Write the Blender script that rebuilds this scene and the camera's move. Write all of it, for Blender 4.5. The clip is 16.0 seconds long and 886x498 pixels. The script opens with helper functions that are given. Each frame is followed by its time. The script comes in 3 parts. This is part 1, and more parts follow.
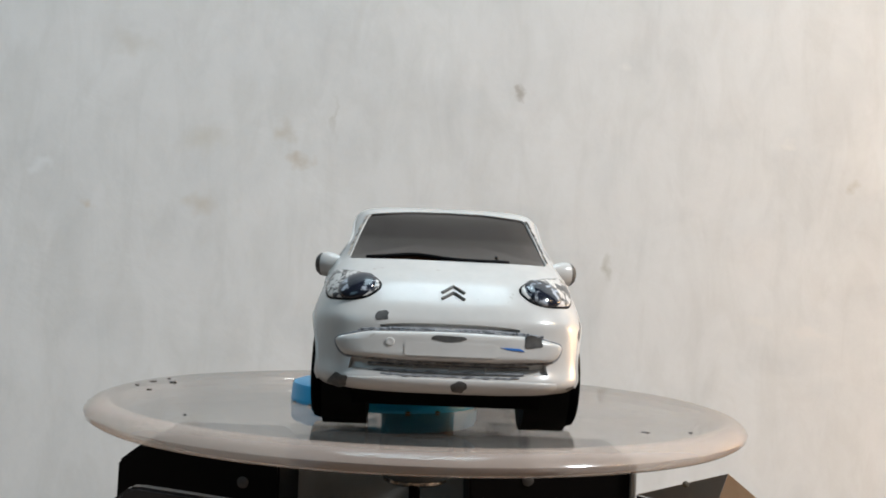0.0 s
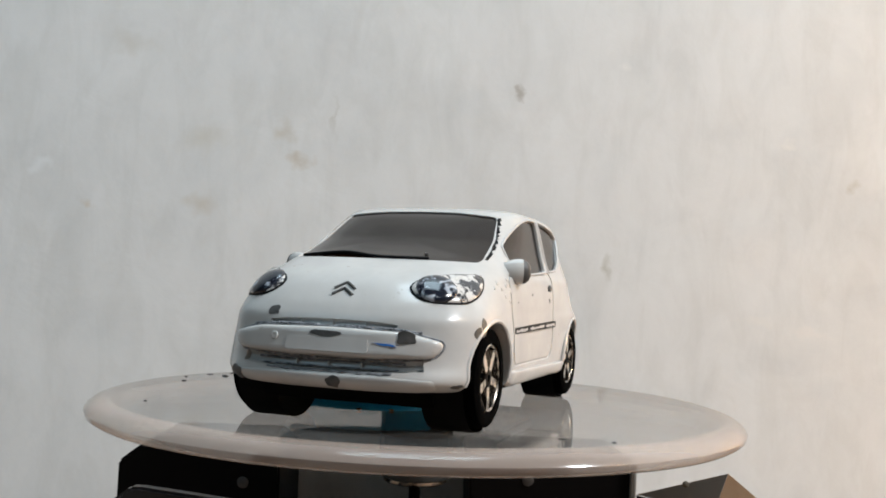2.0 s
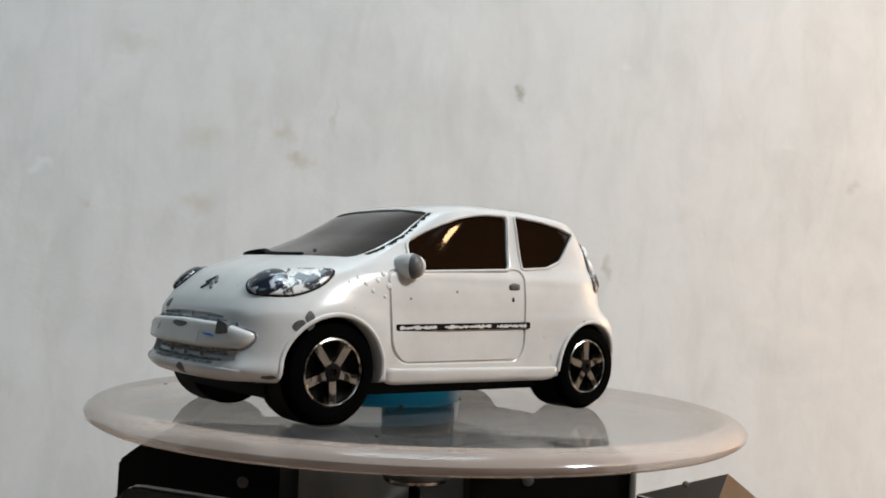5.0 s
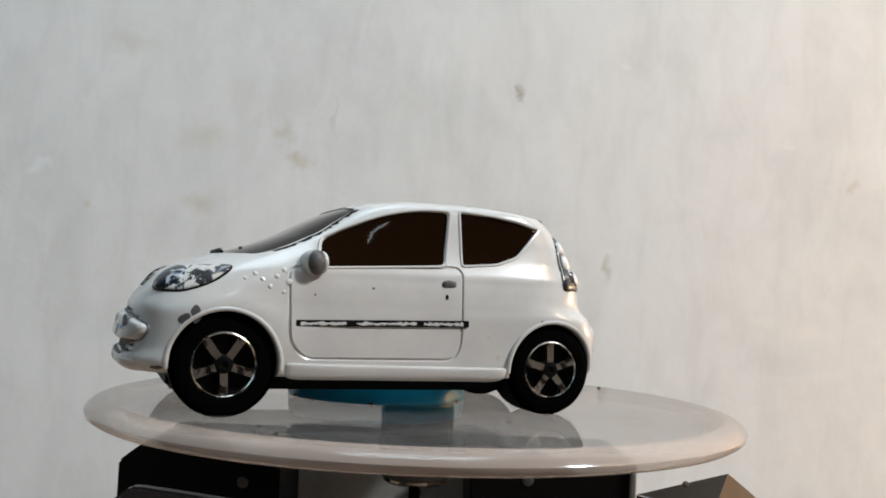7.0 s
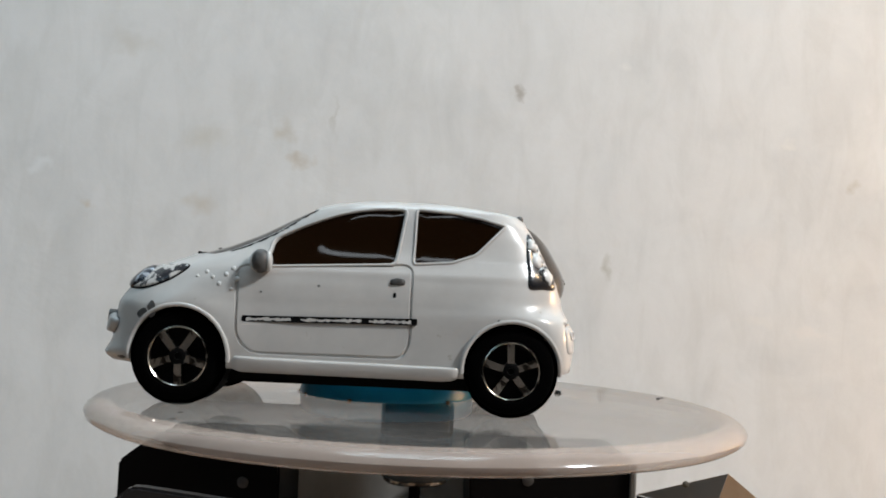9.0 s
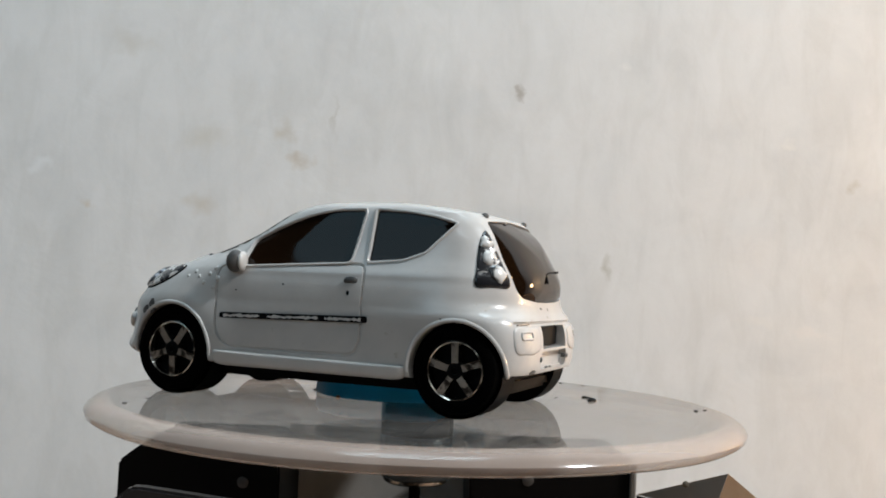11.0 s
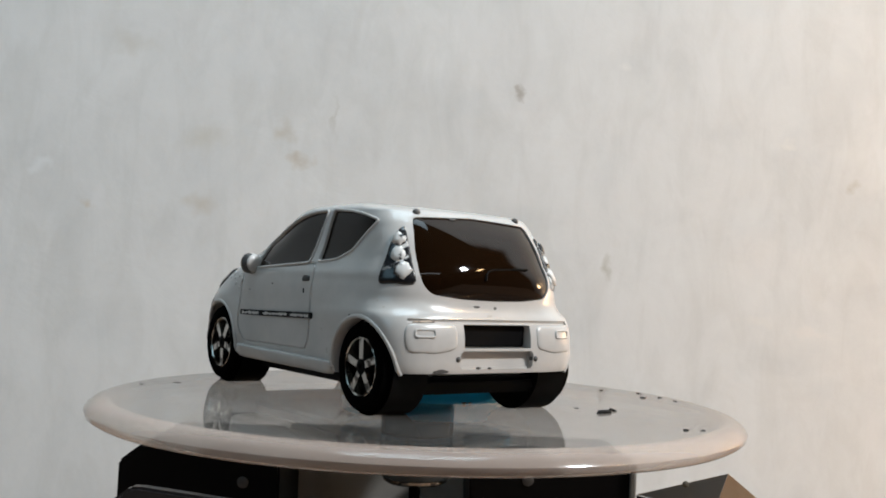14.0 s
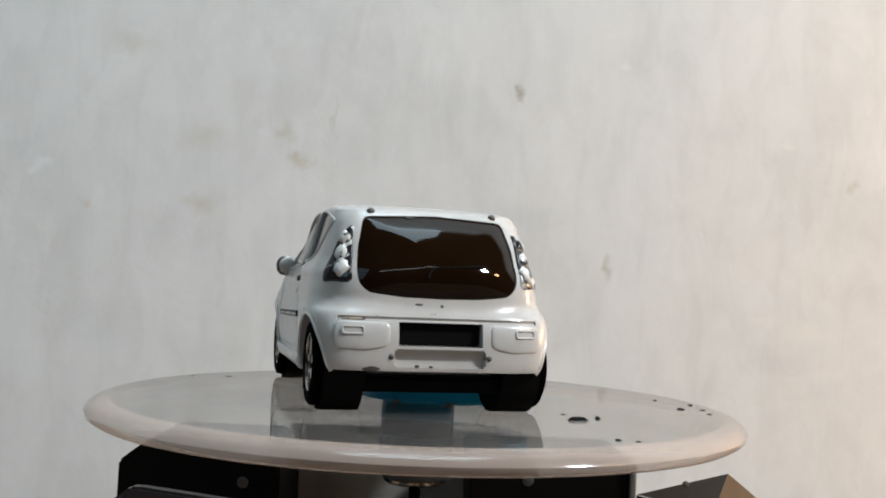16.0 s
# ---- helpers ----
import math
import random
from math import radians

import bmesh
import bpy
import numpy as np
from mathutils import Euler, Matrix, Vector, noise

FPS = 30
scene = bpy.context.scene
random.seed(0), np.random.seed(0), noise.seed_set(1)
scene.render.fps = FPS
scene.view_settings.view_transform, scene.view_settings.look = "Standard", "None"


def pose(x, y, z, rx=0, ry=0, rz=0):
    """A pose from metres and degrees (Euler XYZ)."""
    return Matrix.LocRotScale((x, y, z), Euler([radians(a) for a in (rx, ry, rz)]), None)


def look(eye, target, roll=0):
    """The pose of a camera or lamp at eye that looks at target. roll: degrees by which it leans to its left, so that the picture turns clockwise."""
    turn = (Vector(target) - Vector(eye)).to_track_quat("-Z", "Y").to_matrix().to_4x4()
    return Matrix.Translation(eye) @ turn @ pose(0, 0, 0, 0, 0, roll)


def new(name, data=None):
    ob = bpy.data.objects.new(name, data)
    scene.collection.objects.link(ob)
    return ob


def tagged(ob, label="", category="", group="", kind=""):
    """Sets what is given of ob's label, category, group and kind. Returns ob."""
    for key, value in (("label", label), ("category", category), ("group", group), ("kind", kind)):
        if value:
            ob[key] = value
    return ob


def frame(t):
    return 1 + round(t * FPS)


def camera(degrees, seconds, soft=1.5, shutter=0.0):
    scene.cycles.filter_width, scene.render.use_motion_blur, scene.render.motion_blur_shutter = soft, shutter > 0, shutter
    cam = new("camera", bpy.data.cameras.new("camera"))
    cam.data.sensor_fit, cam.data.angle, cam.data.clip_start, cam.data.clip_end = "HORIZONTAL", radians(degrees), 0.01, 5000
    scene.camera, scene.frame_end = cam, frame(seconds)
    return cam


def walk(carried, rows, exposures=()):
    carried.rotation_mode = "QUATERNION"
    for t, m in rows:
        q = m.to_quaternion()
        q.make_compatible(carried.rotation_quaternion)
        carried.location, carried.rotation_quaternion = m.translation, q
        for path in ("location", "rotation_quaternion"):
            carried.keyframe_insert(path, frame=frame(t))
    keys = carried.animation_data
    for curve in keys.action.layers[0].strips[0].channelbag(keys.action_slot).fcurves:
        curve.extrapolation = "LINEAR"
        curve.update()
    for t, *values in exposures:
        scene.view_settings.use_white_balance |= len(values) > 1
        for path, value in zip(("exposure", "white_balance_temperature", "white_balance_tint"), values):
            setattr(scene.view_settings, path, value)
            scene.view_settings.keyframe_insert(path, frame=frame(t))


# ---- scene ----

from mathutils.bvhtree import BVHTree

MM = 0.001
RATE = 10.586         # degrees a second, clockwise from above

# camera on a fixed stand
cam = camera(48.564, 16.0, soft=1.8)
EYE = Vector((0.0, -0.14576, 0.01662))
AIM = EYE + 0.14 * Vector((0.01827, 0.99910, 0.03829))
walk(cam, [(0.0, look(EYE, AIM, 2.472)), (16.0, look(EYE, AIM, 2.472))])

# ---- light ----
world = bpy.data.worlds.new("world")
scene.world = world
world.use_nodes = True
wn = world.node_tree.nodes
wn["Background"].inputs[0].default_value = (0.75, 0.87, 1.0, 1)
wn["Background"].inputs[1].default_value = 0.05
scene.view_settings.exposure = 0.1


def area_lamp(name, eye, target, sx, sy, power, colour):
    data = bpy.data.lights.new(name, "AREA")
    data.shape, data.size, data.size_y, data.energy, data.color = "RECTANGLE", sx, sy, power, colour
    ob = new(name, data)
    ob.matrix_world = look(eye, target)
    return ob


def bulb_lamp(name, at, radius, power, colour):
    data = bpy.data.lights.new(name, "POINT")
    data.shadow_soft_size, data.energy, data.color = radius, power, colour
    ob = new(name, data)
    ob.location = at
    return ob


area_lamp("tube_light", (0.15, -1.10, 1.00), (0, 0.1, 0), 1.0, 0.05, 1.2, (0.84, 0.93, 1.0))
# unseen cool source assumed at left front, for the bluish left-facing sides
area_lamp("cool_left_light", (-0.80, -0.70, 0.62), (0, 0.15, 0.02), 0.50, 0.60, 1.3, (0.48, 0.80, 1.0))
# added overhead fill that brightens the back wall; no known lamp there
area_lamp("wall_fill_light", (0.0, 0.03, 1.25), (0.0, 0.3, 0.0), 0.60, 0.60, 7.6, (0.68, 0.88, 1.0))
area_lamp("bulb_light", (1.08, -0.52, 1.08), (0, 0.1, 0), 0.13, 0.13, 23.5, (0.93, 0.97, 1.0))
bulb_lamp("lamp_bulb", (0.52, 0.19, 0.07), 0.030, 2.6, (1.0, 0.62, 0.30))
bulb_lamp("lamp_bulb", (0.46, -0.13, 0.33), 0.024, 1.5, (1.0, 0.64, 0.32))


# ---- materials ----
def mat(name, base, rough=0.5, metal=0.0, coat=0.0, spec=0.5, trans=0.0, ior=1.45):
    m = bpy.data.materials.new(name)
    m.use_nodes = True
    b = m.node_tree.nodes["Principled BSDF"]
    b.inputs["Base Color"].default_value = (*base, 1)
    b.inputs["Roughness"].default_value = rough
    b.inputs["Metallic"].default_value = metal
    b.inputs["Coat Weight"].default_value = coat
    b.inputs["Coat Roughness"].default_value = 0.04
    b.inputs["Specular IOR Level"].default_value = spec
    b.inputs["Transmission Weight"].default_value = trans
    b.inputs["IOR"].default_value = ior
    return m


def node(m, kind, **values):
    n = m.node_tree.nodes.new(kind)
    for key, value in values.items():
        n.inputs[key].default_value = value
    return n


def link(m, a, b):
    m.node_tree.links.new(a, b)


def coords(m):
    return m.node_tree.nodes.new("ShaderNodeTexCoord").outputs["Object"]


def ramp(m, fac, stops):
    n = m.node_tree.nodes.new("ShaderNodeValToRGB")
    while len(n.color_ramp.elements) < len(stops):
        n.color_ramp.elements.new(0.5)
    for e, (at, c) in zip(n.color_ramp.elements, stops):
        e.position, e.color = at, (*c, 1)
    link(m, fac, n.inputs[0])
    return n.outputs[0]


def noise_of(m, scale, detail=4.0, rough=0.55, distort=0.0, vec=None):
    n = node(m, "ShaderNodeTexNoise", Scale=scale, Detail=detail, Roughness=rough, Distortion=distort)
    link(m, vec or coords(m), n.inputs["Vector"])
    return n.outputs["Fac"]


def bump(m, fac, strength, distance):
    n = node(m, "ShaderNodeBump", Strength=strength, Distance=distance)
    link(m, fac, n.inputs["Height"])
    b = m.node_tree.nodes["Principled BSDF"]
    if b.inputs["Normal"].links:
        link(m, b.inputs["Normal"].links[0].from_socket, n.inputs["Normal"])
    link(m, n.outputs[0], b.inputs["Normal"])


def worn(name, dark, light, scale, cut, rough, metal=0.0):
    """Dark surface with ragged light paint left on it."""
    m = mat(name, dark, rough, metal, coat=0.3)
    b = m.node_tree.nodes["Principled BSDF"]
    f = noise_of(m, scale, 5.0, 0.62, 0.6)
    link(m, ramp(m, f, [(cut - 0.03, dark), (cut + 0.03, light)]), b.inputs["Base Color"])
    return m


def grainy(m, scale, dark, light, bump_mm=0.0, fine=None):
    """Two-scale colour variation and relief."""
    b = m.node_tree.nodes["Principled BSDF"]
    f1 = noise_of(m, scale, 6.0, 0.6)
    link(m, ramp(m, f1, [(0.3, dark), (0.7, light)]), b.inputs["Base Color"])
    if bump_mm:
        bump(m, noise_of(m, fine or scale * 4, 5.0), 0.6, bump_mm * MM)
    return m


def clear(name, tint, haze, share, rough, grime=False):
    """Clear plastic with a share of milky haze and a polished surface."""
    m = bpy.data.materials.new(name)
    m.use_nodes = True
    t = m.node_tree
    t.nodes.remove(t.nodes["Principled BSDF"])
    see, dull, gloss = (t.nodes.new("ShaderNodeBsdf" + k) for k in ("Transparent", "Diffuse", "Glossy"))
    see.inputs[0].default_value, dull.inputs[0].default_value = (*tint, 1), (*haze, 1)
    gloss.inputs["Roughness"].default_value = rough
    a, b = t.nodes.new("ShaderNodeMixShader"), t.nodes.new("ShaderNodeMixShader")
    a.inputs[0].default_value = share
    if grime:
        link(m, ramp(m, noise_of(m, 45.0, 8.0, 0.66, 0.5), [(0.36, (share * 0.6,) * 3), (0.72, (share * 1.9,) * 3)]), a.inputs[0])
    link(m, see.outputs[0], a.inputs[1])
    link(m, dull.outputs[0], a.inputs[2])
    edge = node(m, "ShaderNodeLayerWeight", Blend=0.5)
    power = node(m, "ShaderNodeMath")
    power.operation = "POWER"
    power.inputs[1].default_value = 5.0
    link(m, edge.outputs["Facing"], power.inputs[0])
    scaled = node(m, "ShaderNodeMath")
    scaled.operation = "MULTIPLY_ADD"
    scaled.inputs[1].default_value, scaled.inputs[2].default_value = 0.9, 0.035
    link(m, power.outputs[0], scaled.inputs[0])
    link(m, scaled.outputs[0], b.inputs[0])
    link(m, a.outputs[0], b.inputs[1])
    link(m, gloss.outputs[0], b.inputs[2])
    link(m, b.outputs[0], t.nodes["Material Output"].inputs[0])
    return m


def plaster():
    """Uneven painted plaster: broad mottling, trowel relief and a few soft stains where they sit on the wall."""
    m = mat("painted_plaster", (0.7, 0.7, 0.68), 0.75)
    b = m.node_tree.nodes["Principled BSDF"]
    at = coords(m)
    c = ramp(m, noise_of(m, 22.0, 7.0, 0.62, 0.4, at), [(0.28, (0.655, 0.665, 0.665)), (0.5, (0.72, 0.725, 0.72)), (0.74, (0.765, 0.77, 0.765))])
    stretch = node(m, "ShaderNodeMapping", Scale=(1.0, 1.0, 0.35))
    link(m, at, stretch.inputs["Vector"])
    streak = ramp(m, noise_of(m, 70.0, 5.0, 0.6, 0.8, stretch.outputs[0]), [(0.34, (0.94, 0.938, 0.93)), (0.56, (1, 1, 1))])
    mix = m.node_tree.nodes.new("ShaderNodeMix")
    mix.data_type, mix.blend_type = "RGBA", "MULTIPLY"
    mix.inputs[0].default_value = 1.0
    link(m, c, mix.inputs[6])
    link(m, streak, mix.inputs[7])
    c = mix.outputs[2]
    wob = node(m, "ShaderNodeTexNoise", Scale=95.0, Detail=6.0)
    link(m, at, wob.inputs["Vector"])
    shake = node(m, "ShaderNodeVectorMath")
    shake.operation = "MULTIPLY_ADD"
    shake.inputs[1].default_value, shake.inputs[2].default_value = (0.018, 0, 0.018), (-0.009, 0, -0.009)
    link(m, wob.outputs["Color"], shake.inputs[0])
    moved = node(m, "ShaderNodeVectorMath")
    link(m, at, moved.inputs[0])
    link(m, shake.outputs[0], moved.inputs[1])
    for x, z, rx, rz, col in ((40.4, 107, 3.0, 3.4, (0.29, 0.26, 0.22)), (-173.7, 63.9, 5.5, 5.0, (0.81, 0.83, 0.84)), (83.3, 27.8, 3.2, 6.0, (0.42, 0.41, 0.35)), (-58.8, 72.2, 5.0, 5.0, (0.53, 0.46, 0.37)),
            (-148.9, 52.7, 3.0, 8.5, (0.76, 0.76, 0.76)), (-153.1, 48, 3.6, 3.0, (0.63, 0.55, 0.45)), (86.5, 120.4, 4.0, 4.0, (0.79, 0.78, 0.76)), (165.4, 89.5, 6.0, 2.6, (0.79, 0.78, 0.75)), (-101.8, 49.1, 10.0, 6.0, (0.57, 0.52, 0.44)),
            (-66, 84, 6.0, 5.0, (0.57, 0.53, 0.46)), (-213.8, 27.1, 3.0, 12.0, (0.74, 0.75, 0.75)), (-100.9, 78.3, 12.0, 10.0, (0.59, 0.57, 0.51)), (194.9, 67.8, 3.5, 4.0, (0.52, 0.50, 0.44)), (-190.3, 123.2, 2.4, 12.0, (0.74, 0.75, 0.75)),
            (152.5, 7.2, 10.0, 3.0, (0.76, 0.75, 0.72)), (178.1, 1.6, 12.0, 2.6, (0.76, 0.74, 0.72)), (-138.6, 121.5, 12.0, 8.0, (0.61, 0.59, 0.54)), (-43.4, 90.7, 1.6, 14.0, (0.57, 0.56, 0.53)), (68.7, 161.8, 4.0, 4.0, (0.76, 0.76, 0.76))):
        put = node(m, "ShaderNodeMapping", Location=(-x / rx, 0, -z / rz), Scale=(1000 / rx, 0.0, 1000 / rz))
        link(m, moved.outputs[0], put.inputs["Vector"])
        far = node(m, "ShaderNodeVectorMath")
        far.operation = "LENGTH"
        link(m, put.outputs[0], far.inputs[0])
        fac = ramp(m, far.outputs["Value"], [(0.15, (0.6, 0.6, 0.6)), (1.0, (0, 0, 0))])
        mix = m.node_tree.nodes.new("ShaderNodeMix")
        mix.data_type = "RGBA"
        link(m, fac, mix.inputs[0])
        link(m, c, mix.inputs[6])
        mix.inputs[7].default_value = (*col, 1)
        c = mix.outputs[2]
    link(m, c, b.inputs["Base Color"])
    bump(m, noise_of(m, 26.0, 5.0, 0.55, 0.6, at), 0.34, 0.0012)
    bump(m, noise_of(m, 260.0, 4.0, 0.6, 0.0, at), 0.13, 0.0003)
    return m


WHITE = grainy(mat("white_enamel", (0.74, 0.73, 0.72), 0.26, coat=0.3), 140.0, (0.475, 0.462, 0.448), (0.565, 0.545, 0.522), 0.016, 700.0)
spots = ramp(WHITE, noise_of(WHITE, 520.0, 3.0, 0.5, 0.3), [(0.70, (1, 1, 1)), (0.78, (0.62, 0.56, 0.48))])
tone = WHITE.node_tree.nodes.new("ShaderNodeMix")
tone.data_type, tone.blend_type = "RGBA", "MULTIPLY"
tone.inputs[0].default_value = 1.0
enamel = WHITE.node_tree.nodes["Principled BSDF"].inputs["Base Color"]
link(WHITE, enamel.links[0].from_socket, tone.inputs[6])
link(WHITE, spots, tone.inputs[7])
link(WHITE, tone.outputs[2], enamel)
GLASS = mat("smoked_glass", (0.009, 0.004, 0.0016), 0.05, spec=0.24)
BLACK = mat("black_rubber", (0.0012, 0.0012, 0.0012), 0.85, spec=0.015)
CHASSIS = mat("black_plastic", (0.003, 0.003, 0.003), 0.55, spec=0.06)
CHROME = worn("worn_chrome", (0.07, 0.06, 0.05), (0.66, 0.61, 0.55), 420.0, 0.46, 0.27, 1.0)
GREY = grainy(mat("bare_zinc", (0.07, 0.068, 0.066), 0.5), 900.0, (0.045, 0.043, 0.042), (0.10, 0.096, 0.092), 0.02)
PEN = mat("blue_pen", (0.03, 0.16, 0.50), 0.4)
BLUE = grainy(mat("blue_plastic", (0.01, 0.38, 0.62), 0.35), 250.0, (0.004, 0.30, 0.58), (0.008, 0.37, 0.68), 0.05)
DISC = clear("clear_acrylic", (0.90, 0.885, 0.87), (0.56, 0.53, 0.50), 0.10, 0.03, True)
RIM = clear("milky_acrylic", (0.88, 0.85, 0.82), (0.68, 0.53, 0.45), 0.36, 0.09)
SLEEVE = clear("smoky_plastic", (0.30, 0.33, 0.35), (0.09, 0.11, 0.12), 0.6, 0.2)
HUB = mat("dark_teal_hub", (0.010, 0.045, 0.065), 0.3)
PLASTER = plaster()
ROOM = grainy(mat("dim_room_paint", (0.12, 0.115, 0.11), 0.8), 3.0, (0.10, 0.095, 0.09), (0.14, 0.135, 0.13))
BASE_BLACK = mat("base_black", (0.004, 0.004, 0.0045), 0.5, spec=0.15)
BASE_GREY = grainy(mat("base_grey", (0.4, 0.4, 0.39), 0.5), 120.0, (0.34, 0.33, 0.31), (0.46, 0.45, 0.43), 0.05)
BROWN = grainy(mat("bracket_brown", (0.5, 0.36, 0.24), 0.5), 200.0, (0.44, 0.31, 0.20), (0.56, 0.41, 0.28), 0.05)
WOOD = grainy(mat("brown_wood", (0.2, 0.13, 0.08), 0.6), 6.0, (0.15, 0.09, 0.055), (0.25, 0.16, 0.10), 0.2)


DIRT = mat("dark_dirt", (0.16, 0.14, 0.11), 0.7)
LID = mat("lid_black", (0.02, 0.02, 0.022), 0.35)
BASE_TOP = mat("bracket_grey", (0.30, 0.29, 0.28), 0.45, metal=0.5)
# grey for bumper grime and for shade painted into the seams
GRIME_SHADE = grainy(mat("grey_grime_shade", (0.1, 0.1, 0.11), 0.8), 1100.0, (0.05, 0.052, 0.06), (0.36, 0.37, 0.39), 0.02)
TRIM = mat("black_trim", (0.004, 0.004, 0.0045), 0.5, spec=0.08)
TAN = worn("worn_tan_edge", (0.10, 0.07, 0.05), (0.45, 0.36, 0.28), 900.0, 0.5, 0.5)
LAMP = worn("scraped_lamp", (0.03, 0.03, 0.035), (0.60, 0.57, 0.54), 750.0, 0.47, 0.25)
LENS = worn("scraped_lens", (0.012, 0.015, 0.025), (0.42, 0.45, 0.50), 380.0, 0.58, 0.14)
BULGE = worn("worn_tail_bulge", (0.02, 0.02, 0.022), (0.66, 0.65, 0.63), 420.0, 0.43, 0.2)
TAIL = worn("worn_tail", (0.012, 0.012, 0.014), (0.66, 0.65, 0.63), 330.0, 0.60, 0.25)


# ---- mesh helpers ----
def part(name, bm, material, parent=None, label="", smooth=True):
    """One bmesh in millimetres as one mesh object under parent."""
    bmesh.ops.recalc_face_normals(bm, faces=bm.faces[:])
    bm.transform(Matrix.Scale(MM, 4))
    me = bpy.data.meshes.new(name)
    bm.to_mesh(me)
    bm.free()
    if smooth:
        for p in me.polygons:
            p.use_smooth = True
        me.set_sharp_from_angle(angle=radians(42))
    me.materials.append(material)
    ob = new(name, me)
    if parent:
        ob.parent = parent
    if label:
        tagged(ob, label)
    return ob


def box(bm, lo, hi, bevel=0.0):
    r = bmesh.ops.create_cube(bm, size=1.0)
    vs = r["verts"]
    lo, hi = Vector(lo), Vector(hi)
    for v in vs:
        v.co = Vector([(lo[i] + hi[i]) / 2 + v.co[i] * (hi[i] - lo[i]) for i in range(3)])
    if bevel:
        es = list({e for v in vs for e in v.link_edges})
        bmesh.ops.bevel(bm, geom=es, offset=bevel, segments=2, affect="EDGES")
    return bm


def lathe(bm, profile, segments=64, axis="z", centre=(0, 0, 0), close=True):
    """A profile of (radius, height) pairs turned round an axis."""
    rings = []
    for r, h in profile:
        ring = []
        for k in range(segments):
            a = 2 * math.pi * k / segments
            p = (r * math.cos(a), r * math.sin(a), h) if axis == "z" else (r * math.cos(a), h, r * math.sin(a))
            ring.append(bm.verts.new(Vector(p) + Vector(centre)))
        rings.append(ring)
    for a, b in zip(rings, rings[1:]):
        for k in range(segments):
            bm.faces.new((a[k], a[(k + 1) % segments], b[(k + 1) % segments], b[k]))
    if close:
        bm.faces.new(rings[0])
        bm.faces.new(rings[-1])
    return bm


def spline(points, per=8):
    """A closed Catmull-Rom curve through 2D points."""
    n, out = len(points), []
    for i in range(n):
        p0, p1, p2, p3 = (Vector(points[(i + k) % n]) for k in (-1, 0, 1, 2))
        for j in range(per):
            t = j / per
            out.append(0.5 * ((2 * p1) + (p2 - p0) * t + (2 * p0 - 5 * p1 + 4 * p2 - p3) * t * t + (3 * p1 - p0 - 3 * p2 + p3) * t ** 3))
    return out


def rounded(points, radius, per=5):
    """A closed polygon with rounded corners, with extra points along its edges."""
    n, out = len(points), []
    for i in range(n):
        p0, p1, p2 = (Vector(points[(i + k) % n]) for k in (-1, 0, 1))
        a, b = (p0 - p1), (p2 - p1)
        r = min(radius, a.length * 0.45, b.length * 0.45)
        s, e = p1 + a.normalized() * r, p1 + b.normalized() * r
        for j in range(per + 1):
            t = j / per
            out.append((1 - t) ** 2 * s + 2 * t * (1 - t) * p1 + t * t * e)
        q = Vector(points[(i + 2) % n])
        c = p2 - p1
        nxt = p2 - c.normalized() * min(radius, c.length * 0.45)
        steps = max(1, int((nxt - e).length / 1.2))
        for j in range(1, steps):
            out.append(e.lerp(nxt, j / steps))
    return out


# ---- the toy car's body ----
ARCH_F, ARCH_R = Vector((21.6, 0, 6.12)), Vector((-21.9, 0, 6.02))
# levels: z, front x, rear x, half width, front roundness, rear roundness
LEVELS = [
    (4.7, 29.6, -27.0, 14.08, 4.6, 5.45), (4.8, 31.9, -28.9, 15.08, 4.69, 5.5), (5.2, 33.2, -29.8, 15.48, 5.06, 5.7),
    (6.2, 33.85, -30.3, 15.73, 5.8, 6.1), (8.0, 33.05, -30.5, 15.88, 5.8, 6.1), (10.5, 32.6, -30.4, 15.93, 5.8, 6.1),
    (12.5, 32.4, -29.8, 15.93, 5.8, 5.97), (13.6, 31.9, -29.3, 15.9, 5.5, 4.77), (14.6, 31.2, -29.05, 15.88, 5.0, 4.2),
    (16.0, 29.9, -28.95, 15.78, 4.35, 4.15), (17.1, 28.6, -28.8, 15.63, 3.86, 4.11), (18.0, 27.0, -28.55, 15.5, 3.5, 4.07),
    (19.0, 24.35, -28.1, 15.1, 3.4, 4.04), (20.0, 21.7, -27.55, 14.7, 3.3, 4.0), (21.0, 18.2, -26.98, 14.35, 3.55, 4.08),
    (22.0, 15.5, -26.4, 14.05, 3.8, 4.16), (23.0, 13.2, -25.75, 13.8, 3.84, 4.24), (24.0, 11.3, -25.0, 13.55, 3.88, 4.32),
    (25.0, 9.4, -24.2, 13.3, 3.92, 4.4), (26.0, 7.4, -23.4, 13.0, 3.96, 4.04), (26.6, 5.9, -22.2, 12.75, 4.0, 4.2),
    (27.1, 4.3, -19.3, 12.3, 3.9, 3.8), (27.5, 2.4, -16.2, 11.4, 3.6, 3.4), (27.8, 0.2, -13.4, 9.9, 3.2, 3.0),
    (28.0, -2.4, -11.0, 7.6, 2.8, 2.6), (28.12, -4.8, -9.4, 4.6, 2.5, 2.4), (28.17, -6.4, -8.2, 1.6, 2.2, 2.2),
]


def level_at(s):
    i = min(int(s), len(LEVELS) - 2)
    t = s - i
    rows = [LEVELS[max(0, min(len(LEVELS) - 1, i + k))] for k in (-1, 0, 1, 2)]
    return [0.5 * ((2 * b) + (c - a) * t + (2 * a - 5 * b + 4 * c - d) * t * t + (3 * b - a - 3 * c + d) * t ** 3) for a, b, c, d in zip(*rows)]


